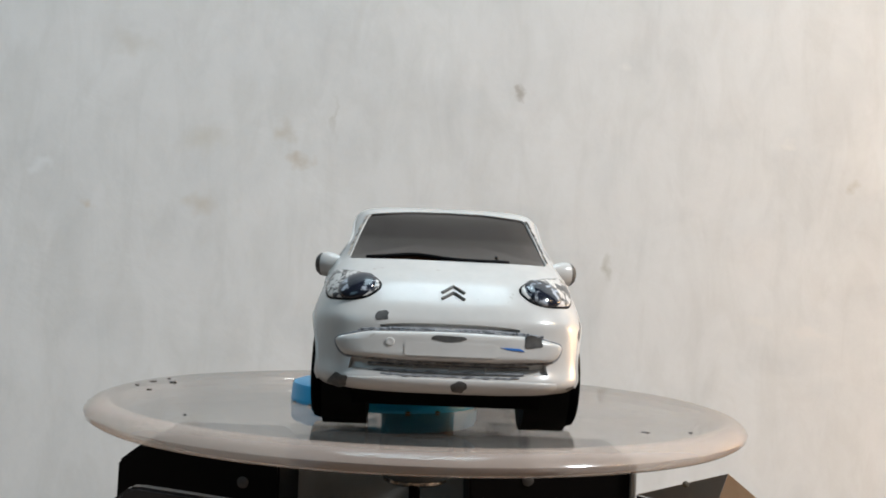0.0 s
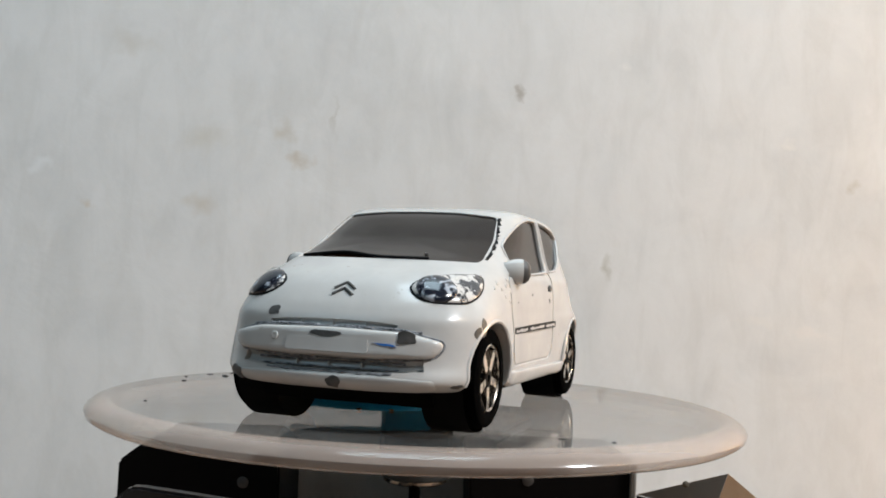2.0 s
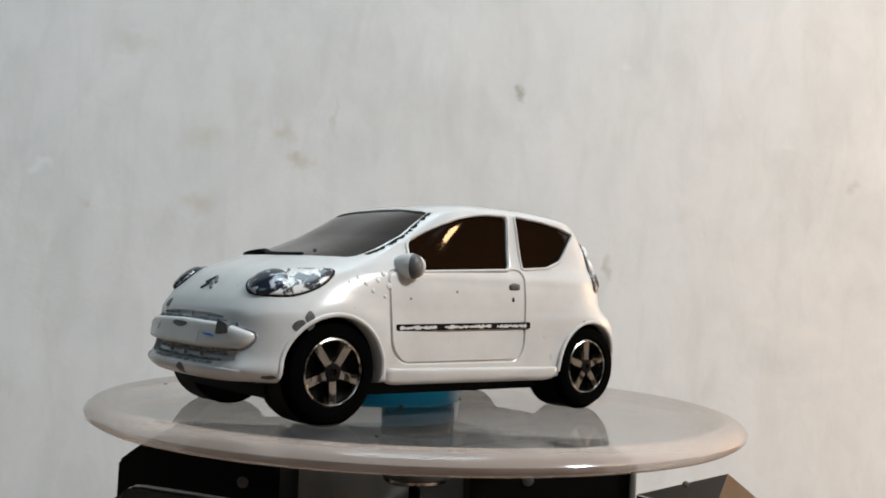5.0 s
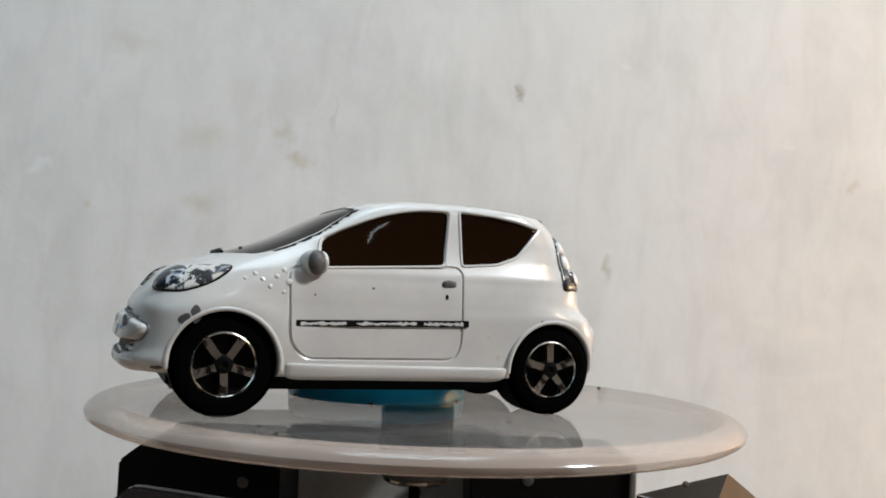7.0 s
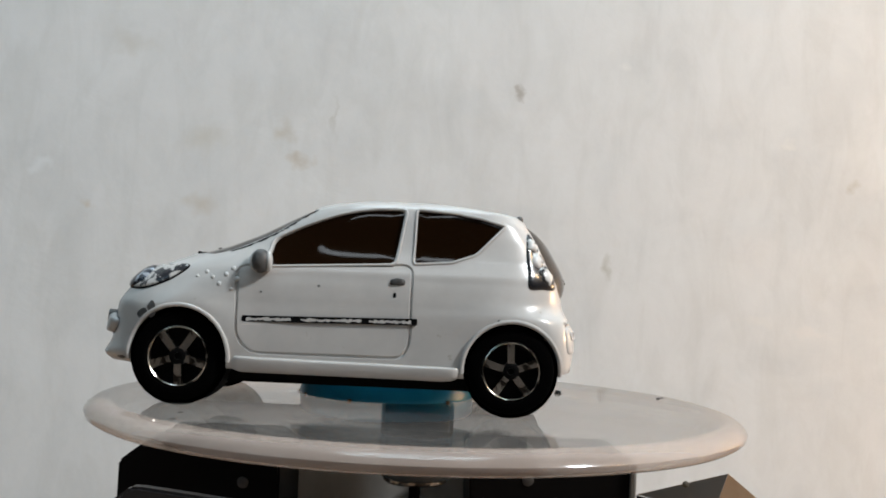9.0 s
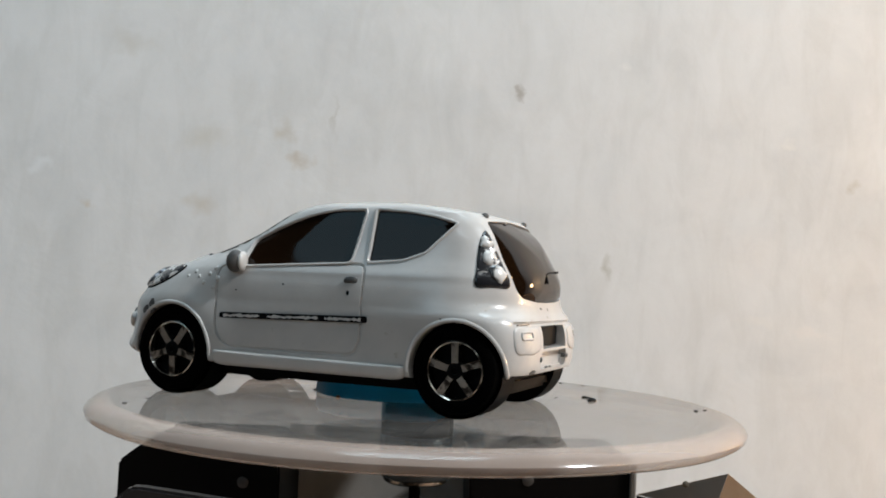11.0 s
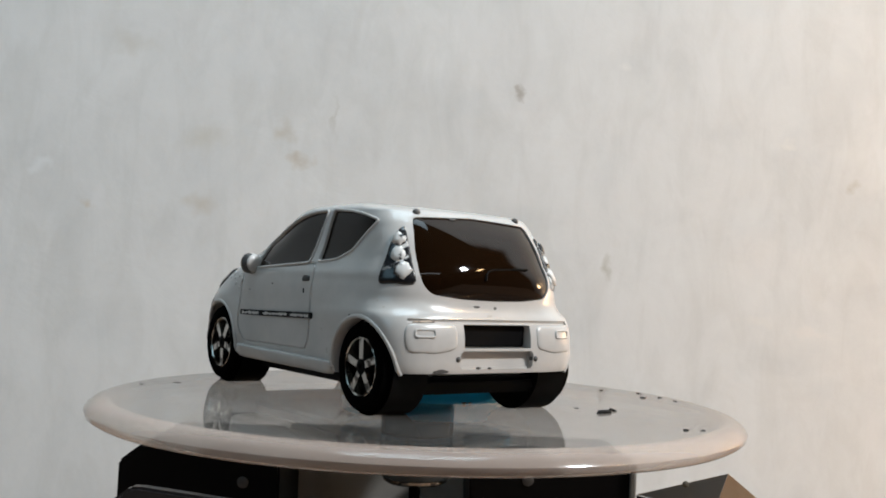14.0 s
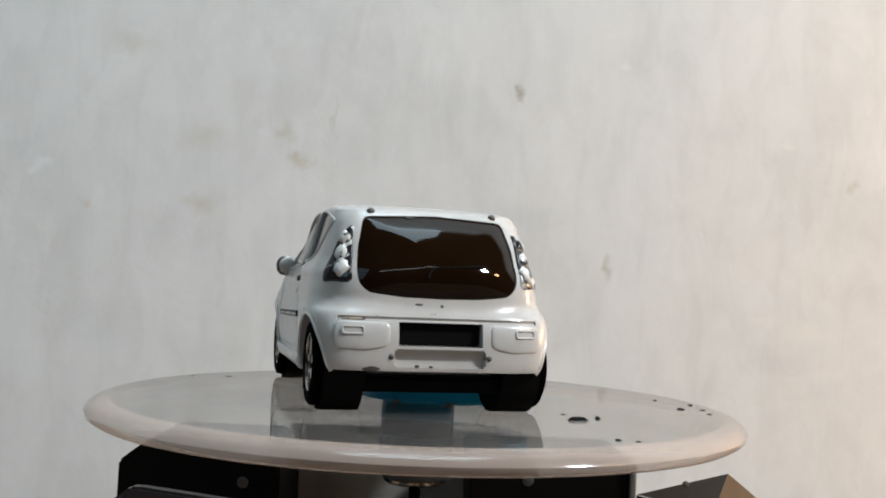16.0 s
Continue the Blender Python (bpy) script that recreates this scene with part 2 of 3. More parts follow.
def flare(x, y, z):
    """Swelling of the wings round the wheel arches."""
    out = 0.0
    for c, r, wide in ((ARCH_F, 7.0, 2.0), (ARCH_R, 7.2, 2.6)):
        d = math.hypot(x - c.x, z - c.z)
        out = max(out, 0.45 * math.exp(-((d - r) / wide) ** 2))
    return math.copysign(out * max(0.0, min(1.0, (abs(y) - 11) / 4)), y)


def body_mesh(per, arc):
    bm = bmesh.new()
    rings = []
    total = (len(LEVELS) - 1) * per
    for k in range(total + 1):
        z, xf, xr, w, nf, nr = level_at(k / per)
        length = xf - xr
        af, ar = 0.42 * length, 0.32 * length
        half = []
        bow = 0.006 * max(0.0, min(1.0, (18 - z) / 4))
        for j in range(arc + 1):
            a = math.pi / 2 * j / arc
            x, y = af * math.cos(a) ** (2 / nf), w * math.sin(a) ** (2 / nf)
            half.append((xf - af + x - bow * y * y * (x / af) ** 2, y))
        for j in range(1, arc // 2):
            half.append((xf - af + (xr + ar - xf + af) * j / (arc // 2), w))
        for j in range(arc + 1):
            a = math.pi / 2 * (1 - j / arc)
            half.append((xr + ar - ar * math.cos(a) ** (2 / nr), w * math.sin(a) ** (2 / nr)))
        pts = half + [(x, -y) for x, y in reversed(half[1:-1])]
        rings.append([bm.verts.new((x, y + flare(x, y, z), z)) for x, y in pts])
    n = len(rings[0])
    for a, b in zip(rings, rings[1:]):
        for k in range(n):
            bm.faces.new((a[k], a[(k + 1) % n], b[(k + 1) % n], b[k]))
    bm.faces.new(rings[0])
    bm.faces.new(rings[-1])
    bmesh.ops.recalc_face_normals(bm, faces=bm.faces[:])
    return bm


hull = body_mesh(5, 30)
HULL = BVHTree.FromBMesh(body_mesh(14, 80))
WAYS = {"left": (Vector((0, -1, 0)), lambda a, b: Vector((a, 60, b))), "right": (Vector((0, 1, 0)), lambda a, b: Vector((a, -60, b))),
        "front": (Vector((-1, 0, 0)), lambda a, b: Vector((80, a, b))), "rear": (Vector((1, 0, 0)), lambda a, b: Vector((-80, a, b))),
        "top": (Vector((0, 0, -1)), lambda a, b: Vector((a, b, 60)))}


def on_hull(side, a, b):
    way, start = WAYS[side] if isinstance(side, str) else side
    p, n, _, _ = HULL.ray_cast(start(a, b), way)
    if p is None:
        p, n, _, _ = HULL.find_nearest(start(a, b) + way * 45)
    if n.dot(way) > 0:
        n = -n
    return p, n


def patch(bm, side, outline, heights=((1.0, 0.05), (0.9, 0.05), (0.6, 0.05), (0.3, 0.05)), skirt=0.3, closed=False):
    """A skin laid on the hull inside an outline: heights are (share of the way from the middle, millimetres above the hull)."""
    mid = sum((Vector(p) for p in outline), Vector((0, 0))) / len(outline)
    spec = ([(1.0, -skirt)] if skirt is not None else []) + list(heights)
    rings = []
    for share, h in spec:
        ring = []
        for q in outline:
            c = mid + (Vector(q) - mid) * share
            p, n = on_hull(side, c.x, c.y)
            ring.append(bm.verts.new(p + n * h))
        rings.append(ring)
    n = len(outline)
    for a, b in zip(rings, rings[1:]):
        for k in range(n):
            bm.faces.new((a[k], a[(k + 1) % n], b[(k + 1) % n], b[k]))
    p, nn = on_hull(side, mid.x, mid.y)
    v = bm.verts.new(p + nn * spec[-1][1])
    for k in range(n):
        bm.faces.new((rings[-1][k], rings[-1][(k + 1) % n], v))
    if closed:
        low, prev = -skirt, rings[0]
        for share, _ in heights[1:]:
            ring = []
            for q in outline:
                c = mid + (Vector(q) - mid) * share
                p, nn = on_hull(side, c.x, c.y)
                ring.append(bm.verts.new(p + nn * low))
            for k in range(n):
                bm.faces.new((prev[k], prev[(k + 1) % n], ring[(k + 1) % n], ring[k]))
            prev = ring
        p, nn = on_hull(side, mid.x, mid.y)
        v = bm.verts.new(p + nn * low)
        for k in range(n):
            bm.faces.new((prev[k], prev[(k + 1) % n], v))
    bmesh.ops.recalc_face_normals(bm, faces=bm.faces[:])
    return bm


def tube(bm, points, radius, sides=8, closed=False):
    """A round bar along 3D points."""
    rings, n = [], len(points)
    for i, p in enumerate(points):
        a = points[(i - 1) % n] if closed or i else p
        b = points[(i + 1) % n] if closed or i < n - 1 else p
        d = (Vector(b) - Vector(a)).normalized()
        u = d.orthogonal().normalized() if not rings else (last - d * last.dot(d)).normalized()
        last = u
        w = d.cross(u)
        rings.append([bm.verts.new(Vector(p) + radius * (math.cos(2 * math.pi * k / sides) * u + math.sin(2 * math.pi * k / sides) * w)) for k in range(sides)])
    pairs = list(zip(rings, rings[1:])) + ([(rings[-1], rings[0])] if closed else [])
    for a, b in pairs:
        for k in range(sides):
            bm.faces.new((a[k], a[(k + 1) % sides], b[(k + 1) % sides], b[k]))
    if not closed:
        bm.faces.new(rings[0])
        bm.faces.new(rings[-1])
    return bm


def facing(x, y, z):
    """A way onto the hull square to it at the place nearest to a point; u runs level, v upwards."""
    p, n, _, _ = HULL.find_nearest(Vector((x, y, z)))
    if n.dot(p - Vector((0, 0, 14))) < 0:
        n = -n
    u = Vector((0, 0, 1)).cross(n).normalized()
    v = n.cross(u)
    return (-n, lambda a, b: p + n * 12 + u * a + v * b), p, u, v


def blob(rx, rz, seed, jag=0.25, count=16, turn=0.0):
    """An uneven closed outline."""
    rnd = random.Random(seed)
    out = []
    for k in range(count):
        a = 2 * math.pi * k / count
        r = 1 + rnd.uniform(-jag, jag)
        x, z = rx * r * math.cos(a), rz * r * math.sin(a)
        out.append((x * math.cos(turn) - z * math.sin(turn), x * math.sin(turn) + z * math.cos(turn)))
    return out


def flat3(way_p_u_v, points):
    """3D points as pairs along u and v."""
    _, p, u, v = way_p_u_v
    return [((Vector(q) - p).dot(u), (Vector(q) - p).dot(v)) for q in points]


FRONT_WINDOW = rounded([(10.5, 18.45), (-6.1, 19.35), (-7.2, 26.55), (-3.5, 26.5), (-1.0, 26.15), (1.5, 25.6), (4.1, 24.7), (7.0, 23.5), (9.8, 22.1)], 0.8)
REAR_WINDOW = rounded([(-8.8, 19.5), (-13.7, 19.9), (-16.7, 21.0), (-20.4, 24.9), (-17.3, 25.75), (-13.7, 26.3), (-8.9, 26.65)], 0.5)
WINDSCREEN = rounded([(-12.6, 19.7), (-6, 19.75), (0, 19.75), (6, 19.75), (12.6, 19.7), (11.9, 23.0), (10.8, 26.3), (5, 26.85), (0, 26.95), (-5, 26.85), (-10.8, 26.3), (-11.9, 23.0)], 0.6)
TAILGATE = rounded([(-9.5, 25.5), (0, 26.0), (9.5, 25.5), (10.5, 21.5), (10.8, 18.2), (10.5, 16.6), (9.3, 15.5), (5, 15.05), (0, 14.95), (-5, 15.05), (-9.3, 15.5), (-10.5, 16.6), (-10.8, 18.2), (-10.5, 21.5)], 0.8)
DOOR = rounded([(14.3, 18.3), (13.9, 9.0), (12.0, 7.0), (-7.6, 7.1), (-8.6, 9.0), (-8.6, 19.2)], 1.4)


def cutter(name, bm):
    ob = part(name, bm, WHITE)
    return ob


def volume(mesh):
    bm = bmesh.new()
    bm.from_mesh(mesh)
    v = bm.calc_volume()
    bm.free()
    return v


def cut_body():
    """The hull with wheel arches, window recesses and door grooves cut into it."""
    body = part("body", hull.copy(), WHITE)
    tools = []
    for c, r in ((ARCH_F, 6.55), (ARCH_R, 6.25)):
        for s in (1, -1):
            tools.append(cutter("tool", lathe(bmesh.new(), [(r, 0), (r, 12)], 48, "y", (c.x, 8.5 if s > 0 else -20.5, c.z))))
    deep = ((1.0, 0.8), (0.85, 0.8), (0.6, 0.8), (0.3, 0.8))
    for side in ("left", "right"):
        for o in (FRONT_WINDOW, REAR_WINDOW):
            tools.append(cutter("tool", patch(bmesh.new(), side, o, deep, 0.45, True)))
        pts = [on_hull(side, q[0], q[1])[0] for q in DOOR]
        tools.append(cutter("tool", tube(bmesh.new(), pts, 0.25, 7, True)))
    tools.append(cutter("tool", patch(bmesh.new(), "front", WINDSCREEN, deep, 0.35, True)))
    tools.append(cutter("tool", patch(bmesh.new(), "rear", TAILGATE, deep, 0.35, True)))
    for z, y, r in ((12.1, 7.8, 0.42), (7.5, 11.0, 0.75)):
        pts = [on_hull("front", -y + 2 * y * k / 30, z + 0.35 * (abs(k - 15) / 15) ** 3 * (1 if z < 10 else -1))[0] for k in range(31)]
        tools.append(cutter("tool", tube(bmesh.new(), pts, r, 8)))
    pts = [on_hull("rear", -13.2 + 26.4 * k / 40, 12.3)[0] for k in range(41)]
    tools.append(cutter("tool", tube(bmesh.new(), pts, 0.32, 6)))
    tools.append(cutter("tool", box(bmesh.new(), (-36, -5.5, 8.95), (-28.6, 5.5, 11.95))))
    low = bmesh.new()
    box(low, (-36, -6.0, 6.3), (-29.5, 6.0, 8.6), 0.25)
    tools.append(cutter("tool", low))
    tools.append(cutter("tool", box(bmesh.new(), (-36, -20, 0), (-25.0, 20, 5.75))))
    shape = body.data
    size = volume(shape)
    for tool in tools:
        for nudge in range(9):
            tool.location = Vector((0.013 * nudge, 0.019 * math.sin(2.4 * nudge), 0.011 * nudge)) * MM
            mod = body.modifiers.new("cut", "BOOLEAN")
            mod.operation, mod.solver, mod.object = "DIFFERENCE", "EXACT", tool
            bpy.context.view_layer.update()
            trial = bpy.data.meshes.new_from_object(body.evaluated_get(bpy.context.evaluated_depsgraph_get()))
            body.modifiers.clear()
            left = volume(trial)
            if 0 <= size - left < 1.05 * volume(tool.data):
                shape, size = trial, left
                body.data = shape
                break
    for tool in tools:
        bpy.data.objects.remove(tool)
    for p in shape.polygons:
        p.use_smooth = True
    shape.set_sharp_from_angle(angle=radians(38))
    return body


car = new("toy_car")
tagged(car, "white die-cast toy hatchback with chipped paint on turntable", "toy car")
body = cut_body()
body.parent = car


def skin(name, side, outline, material, height, skirt, parent, label="", **more):
    hs = more.get("heights") or tuple((f, height) for f in (1.0, 0.9, 0.7, 0.4, 0.2))
    return part(name, patch(bmesh.new(), side, outline, hs, skirt), material, parent, label)


for side in ("left", "right"):
    skin("side_window", side, FRONT_WINDOW, GLASS, -0.28, 0.44, car, "smoked brown door window")
    skin("quarter_window", side, REAR_WINDOW, GLASS, -0.28, 0.44, car, "smoked brown rear quarter window")
skin("windscreen", "front", WINDSCREEN, GLASS, -0.18, 0.34, car, "smoked windscreen")
skin("tailgate_window", "rear", TAILGATE, GLASS, 0, 0.34, car, "glossy dark tailgate window",
     heights=tuple((f, -0.2 + 1.3 * (1 - f * f)) for f in (1.0, 0.95, 0.88, 0.8, 0.7, 0.6, 0.5, 0.4, 0.3, 0.2, 0.1)))


def decal(name, at, outline, material, height, parent, label="", heights=None, skirt=0.2):
    way, p, u, v = facing(*at)
    hs = heights or tuple((f, height) for f in (1.0, 0.75, 0.4))
    return part(name, patch(bmesh.new(), way, outline, hs, skirt), material, parent, label)


def chip(x, y, z, rx, rz, seed, material=None, jag=0.22, turn=0.0):
    decal("paint_chip", (x, y, z), spline(blob(rx, rz, seed, jag, 11, turn), 3), material or GREY, 0.035, body)


SOFT = ((1.0, 0.0), (0.985, 0.3), (0.95, 0.55), (0.88, 0.72), (0.75, 0.8), (0.5, 0.82), (0.25, 0.82))


def raised(h):
    return tuple((f, k / 0.82 * h) for f, k in SOFT)


# front bumper, lip, plate, fog lamp boss
bar = rounded([(-13.0, 10.4), (-12.0, 8.6), (-5, 8.3), (5, 8.3), (12.0, 8.6), (13.0, 10.4), (9.3, 11.4), (0, 11.65), (-9.3, 11.4)], 1.3)
skin("bumper_bar", "front", bar, WHITE, 0, 0.3, car, "white rounded bumper bar", heights=((1.0, 0.0), (0.99, 0.4), (0.97, 0.68), (0.93, 0.9), (0.86, 1.03), (0.75, 1.1), (0.5, 1.12), (0.25, 1.12)))
lip = rounded([(-12.4, 6.3), (-12.2, 5.0), (-6, 4.75), (6, 4.75), (12.2, 5.0), (12.4, 6.3), (7, 6.5), (-7, 6.5)], 0.7)
skin("bumper_lip", "front", lip, WHITE, 0, 0.3, car, "", heights=raised(0.18))
skin("front_plate", "front", rounded([(-4.9, 8.75), (5, 8.75), (5, 10.25), (-4.9, 10.25)], 0.3), WHITE, 1.2, 0.0, car, "blank raised number plate panel")
skin("fog_boss", "front", [(-6.5 + 0.55 * math.cos(k * math.pi / 8), 10.2 + 0.55 * math.sin(k * math.pi / 8)) for k in range(16)], WHITE, 0, 0.0, car, "",
     heights=((1.0, 1.0), (0.85, 1.18), (0.6, 1.22), (0.3, 1.18)))
for y in (-3.9, 0.1, 4.1):
    for z in (12.05, 7.5):
        p, n = on_hull("front", y, z)
        bm = bmesh.new()
        box(bm, p + Vector((-0.6, -0.1, -0.34)), p + Vector((-0.16, 0.1, 0.34)), 0.04)
        part("grille_rib", bm, WHITE, car)
# grey lines across the lower intake, drawn as thin tubes
for z, wide in ((7.85, 9.0), (7.2, 8.4)):
    pts = [on_hull("front", -wide + 2 * wide * k / 30, z)[0] + Vector((-0.42, 0, 0)) for k in range(31)]
    part("grille_slat", tube(bmesh.new(), pts, 0.13, 6), GRIME_SHADE, car, "thin grey grille slat")
# grey tubes along the front bumper seams: grime, and seam shade put into colour
for low, high, edge, seed in ((-11.6, 11.6, 8.2, 1), (-10.2, -1.5, 11.78, 2), (0.5, 10.6, 11.75, 3), (-7.5, 7.8, 6.75, 4)):
    rnd = random.Random(seed)
    pts = []
    for k in range(41):
        y = low + (high - low) * k / 40
        sag = 0.012 * max(0, abs(y) - 5) ** 2 * (1 if edge < 10 else -1)
        pts.append(on_hull("front", y, edge + min(0.45, max(-0.35, sag)) + rnd.uniform(-0.05, 0.05))[0] + Vector((rnd.uniform(-0.16, 0.03), 0, 0)))
    part("grime_shade_line", tube(bmesh.new(), pts, 0.17, 6), GRIME_SHADE, car, "grey grime and drawn-in shade in the bumper seam")
# shading round the bumper bar, drawn as a thin grey tube
pts = [on_hull("front", q[0] * 1.012, 10.0 + (q[1] - 10.0) * 1.04)[0] for q in bar]
part("grime_shade_line", tube(bmesh.new(), pts, 0.13, 6, True), GRIME_SHADE, car, "thin grey drawn-in shade line round the bumper bar")
for dz in (0.0, 0.7):
    pts = [on_hull("front", y, 15.2 + dz + 0.75 * (1 - abs(y - 0.3) / 1.3))[0] + Vector((0.02, 0, 0.02)) for y in [0.3 - 1.3 + 2.6 * k / 12 for k in range(13)]]
    part("chevron", tube(bmesh.new(), pts, 0.2, 6), GREY, car, "worn grey chevron badge")

# headlights, tail lights
for s in (1, -1):
    f3 = facing(26.8, 12.2 * s, 16.6)
    pts = [(28.9, 7.9, 16.0), (28.0, 8.9, 17.6), (26.2, 10.9, 18.5), (23.8, 12.9, 18.8), (21.6, 14.2, 18.7), (22.9, 14.9, 17.3), (24.8, 14.7, 15.8), (26.5, 13.3, 14.0), (28.3, 10.8, 13.35), (29.1, 8.8, 14.0)]
    o = spline(flat3(f3, [(x, y * s, z) for x, y, z in pts]), 5)
    lamp = part("headlight", patch(bmesh.new(), f3[0], o, raised(0.35), 0.3), LAMP, car, "scraped black and silver headlight")
    rim = [on_hull(f3[0], *q)[0] for q in o]
    part("bezel", tube(bmesh.new(), rim, 0.17, 6, True), TRIM, lamp)
    f3 = facing(27.7, 10.6 * s, 15.9)
    ring = [(2.35 * math.cos(k * math.pi / 14), 2.2 * math.sin(k * math.pi / 14)) for k in range(28)]
    part("lens", patch(bmesh.new(), f3[0], ring, ((1.0, 0.25), (0.97, 0.42), (0.85, 0.58), (0.6, 0.72), (0.3, 0.78)), 0.1), LENS, lamp, "domed silver and black lens")
    f3 = facing(-25.4, 12.7 * s, 19.8)
    pts = [(-24.0, 11.3, 24.5), (-23.6, 12.6, 22.7), (-23.8, 13.9, 19.5), (-24.0, 14.7, 17.0), (-25.7, 13.7, 16.8), (-27.4, 11.4, 16.8), (-26.6, 11.4, 19.5), (-25.2, 11.4, 22.6)]
    o = spline(flat3(f3, [(x, y * s, z) for x, y, z in pts]), 5)
    tail = part("tail_light", patch(bmesh.new(), f3[0], o, raised(0.3), 0.3), TAIL, car, "black tail light with worn white paint")
    for i, (x, y, z, r) in enumerate(((-24.6, 12.3, 22.7, 0.8), (-25.1, 12.6, 20.6, 0.9), (-26.0, 12.4, 18.4, 1.15))):
        g = facing(x, y * s, z)
        part("lamp_bulge", patch(bmesh.new(), g[0], blob(r * 1.15, r * 1.2, 40 + i, 0.22, 14), ((1.0, 0.15), (0.9, 0.4), (0.65, 0.6), (0.3, 0.68)), 0.0), BULGE, tail, "bulging lamp with white paint worn to black")

# mirrors
for s in (1, -1):
    m = bmesh.new()
    prof = [(0.7, 13.9), (1.1, 14.9), (1.3, 15.7), (1.38, 16.4), (1.34, 16.9)]
    set_back = Matrix.Translation((12.2, 13.75 * s, 18.95)) @ Matrix.Rotation(radians(24) * s, 4, "Z") @ Matrix.Diagonal((0.95, 1, 1.18, 1)) @ Matrix.Translation((0, -14.2 * s, 0))
    lathe(m, [(r, y * s) for r, y in prof], 24, "y")
    m.transform(set_back)
    mirror = part("mirror", m, WHITE, car, "white door mirror with worn grey tip")
    m = bmesh.new()
    lathe(m, [(r, y * s) for r, y in ((1.34, 16.9), (1.26, 17.3), (1.0, 17.7), (0.55, 17.95), (0.05, 18.0))], 24, "y")
    m.transform(set_back)
    part("mirror_tip", m, GREY, mirror, "bare grey metal tip")
    m = bmesh.new()
    bmesh.ops.create_icosphere(m, subdivisions=3, radius=1.0)
    m.transform(set_back @ Matrix.Translation((-1.05, 16.7 * s, 0)) @ Matrix.Rotation(radians(-10) * s, 4, "Z") @ Matrix.Diagonal((0.62, 1.5, 1.2, 1)))
    part("mirror_face", m, WHITE, mirror, "white painted rear face")

# door furniture, side trim, sills, arches
for side, s in (("left", 1), ("right", -1)):
    trim = skin("side_trim", side, rounded([(13.3, 11.0), (13.3, 11.8), (-9.5, 12.3), (-9.5, 11.45)], 0.25), TRIM, 0.22, 0.2, car, "black side trim strip with worn white paint")
    for i, (x0, x1) in enumerate(((12.7, 6.9), (5.6, -2.3), (-3.3, -8.7))):
        rnd = random.Random(7 + i)
        top, low = [], []
        n = 22
        for k in range(n + 1):
            x = x0 + (x1 - x0) * k / n
            mid = 11.4 + (13.3 - x) / 22.8 * 0.47
            top.append((x, mid + 0.17 + rnd.uniform(-0.14, 0.12)))
            low.append((x, mid - 0.2 + rnd.uniform(-0.12, 0.14)))
        bm = bmesh.new()
        rows = [[bm.verts.new(on_hull(side, *q)[0] + Vector((0, 0.245 * s, 0))) for q in line] for line in (top, low)]
        for k in range(n):
            bm.faces.new((rows[0][k], rows[0][k + 1], rows[1][k + 1], rows[1][k]))
        part("worn_paint", bm, WHITE, trim, "ragged white paint left on the strip")
    skin("sill", side, rounded([(14.2, 6.5), (14.4, 4.75), (-15.0, 4.65), (-15.2, 6.2)], 0.5), WHITE, 0, 0.2, car, "", heights=raised(0.55))
    skin("door_handle", side, rounded([(-5.7, 16.55), (-7.7, 16.6), (-7.7, 17.35), (-6.5, 17.5), (-5.7, 17.2)], 0.3), GREY, 0, 0.1, car, "grey worn door handle",
         heights=((1.0, 0.05), (0.85, 0.22), (0.5, 0.28)))
    decal("door_lock", (-6.4, 16.6 * s, 15.3), blob(0.22, 0.34, 3, 0.1, 12), TRIM, 0.04, car)
    for c, r in ((ARCH_F, 6.75), (ARCH_R, 6.45)):
        pts = []
        for k in range(33):
            a = radians(-4 + 188 * k / 32)
            pts.append(on_hull(side, c.x + r * math.cos(a), c.z + r * math.sin(a))[0])
        pts = [p for p in pts if p.z > 5.2]
        part("wheel_arch", tube(bmesh.new(), [p - Vector((0, 0.12 * s, 0)) for p in pts], 0.3, 8), WHITE, car)
        bm = bmesh.new()
        lathe(bm, [(0.01, 9.2 * s), (6.45 if c is ARCH_F else 6.15, 9.2 * s), (6.45 if c is ARCH_F else 6.15, 14.4 * s)], 40, "y", (c.x, 0, c.z), close=False)
        part("arch_liner", bm, CHASSIS, car)
    # window surrounds
    for o in (FRONT_WINDOW, REAR_WINDOW):
        mid = sum((Vector(q) for q in o), Vector((0, 0))) / len(o)
        pts = [on_hull(side, *(mid + (Vector(q) - mid) * 1.035))[0] for q in o]
        part("window_surround", tube(bmesh.new(), pts, 0.2, 6, True), WHITE, car)

# windscreen edge wear and wiper
for s in (1, -1):
    rnd = random.Random(5 + s)
    bm = bmesh.new()
    rows = []
    for k in range(41):
        t = k / 40
        y, z = 13.1 - 1.75 * t + 0.25 * math.sin(3.1 * t), 20.2 + 6.0 * t
        gap = 0.04 if rnd.random() < 0.18 else 1.0
        q = []
        for w in (0.05 - rnd.uniform(0, 0.1) * gap, 0.10 + rnd.uniform(0.15, 0.6) * gap):
            p, n, _, _ = HULL.find_nearest(on_hull("front", (y - 0.5) * s, z)[0] + Vector((-w * 0.6, w * s * 0.8, 0)))
            q.append(bm.verts.new(p + 0.05 * (p - Vector((p.x * 0.8, 0, 14))).normalized()))
        rows.append(q)
    for a, b in zip(rows, rows[1:]):
        bm.faces.new((a[0], a[1], b[1], b[0]))
    part("edge_wear", bm, TRIM if s > 0 else TAN, body)
pts = [on_hull("front", -10.2 + 17.5 * k / 24, 19.85 + 0.55 * math.exp(-((k - 8) / 5) ** 2))[0] + Vector((0.05, 0, 0.02)) for k in range(25)]
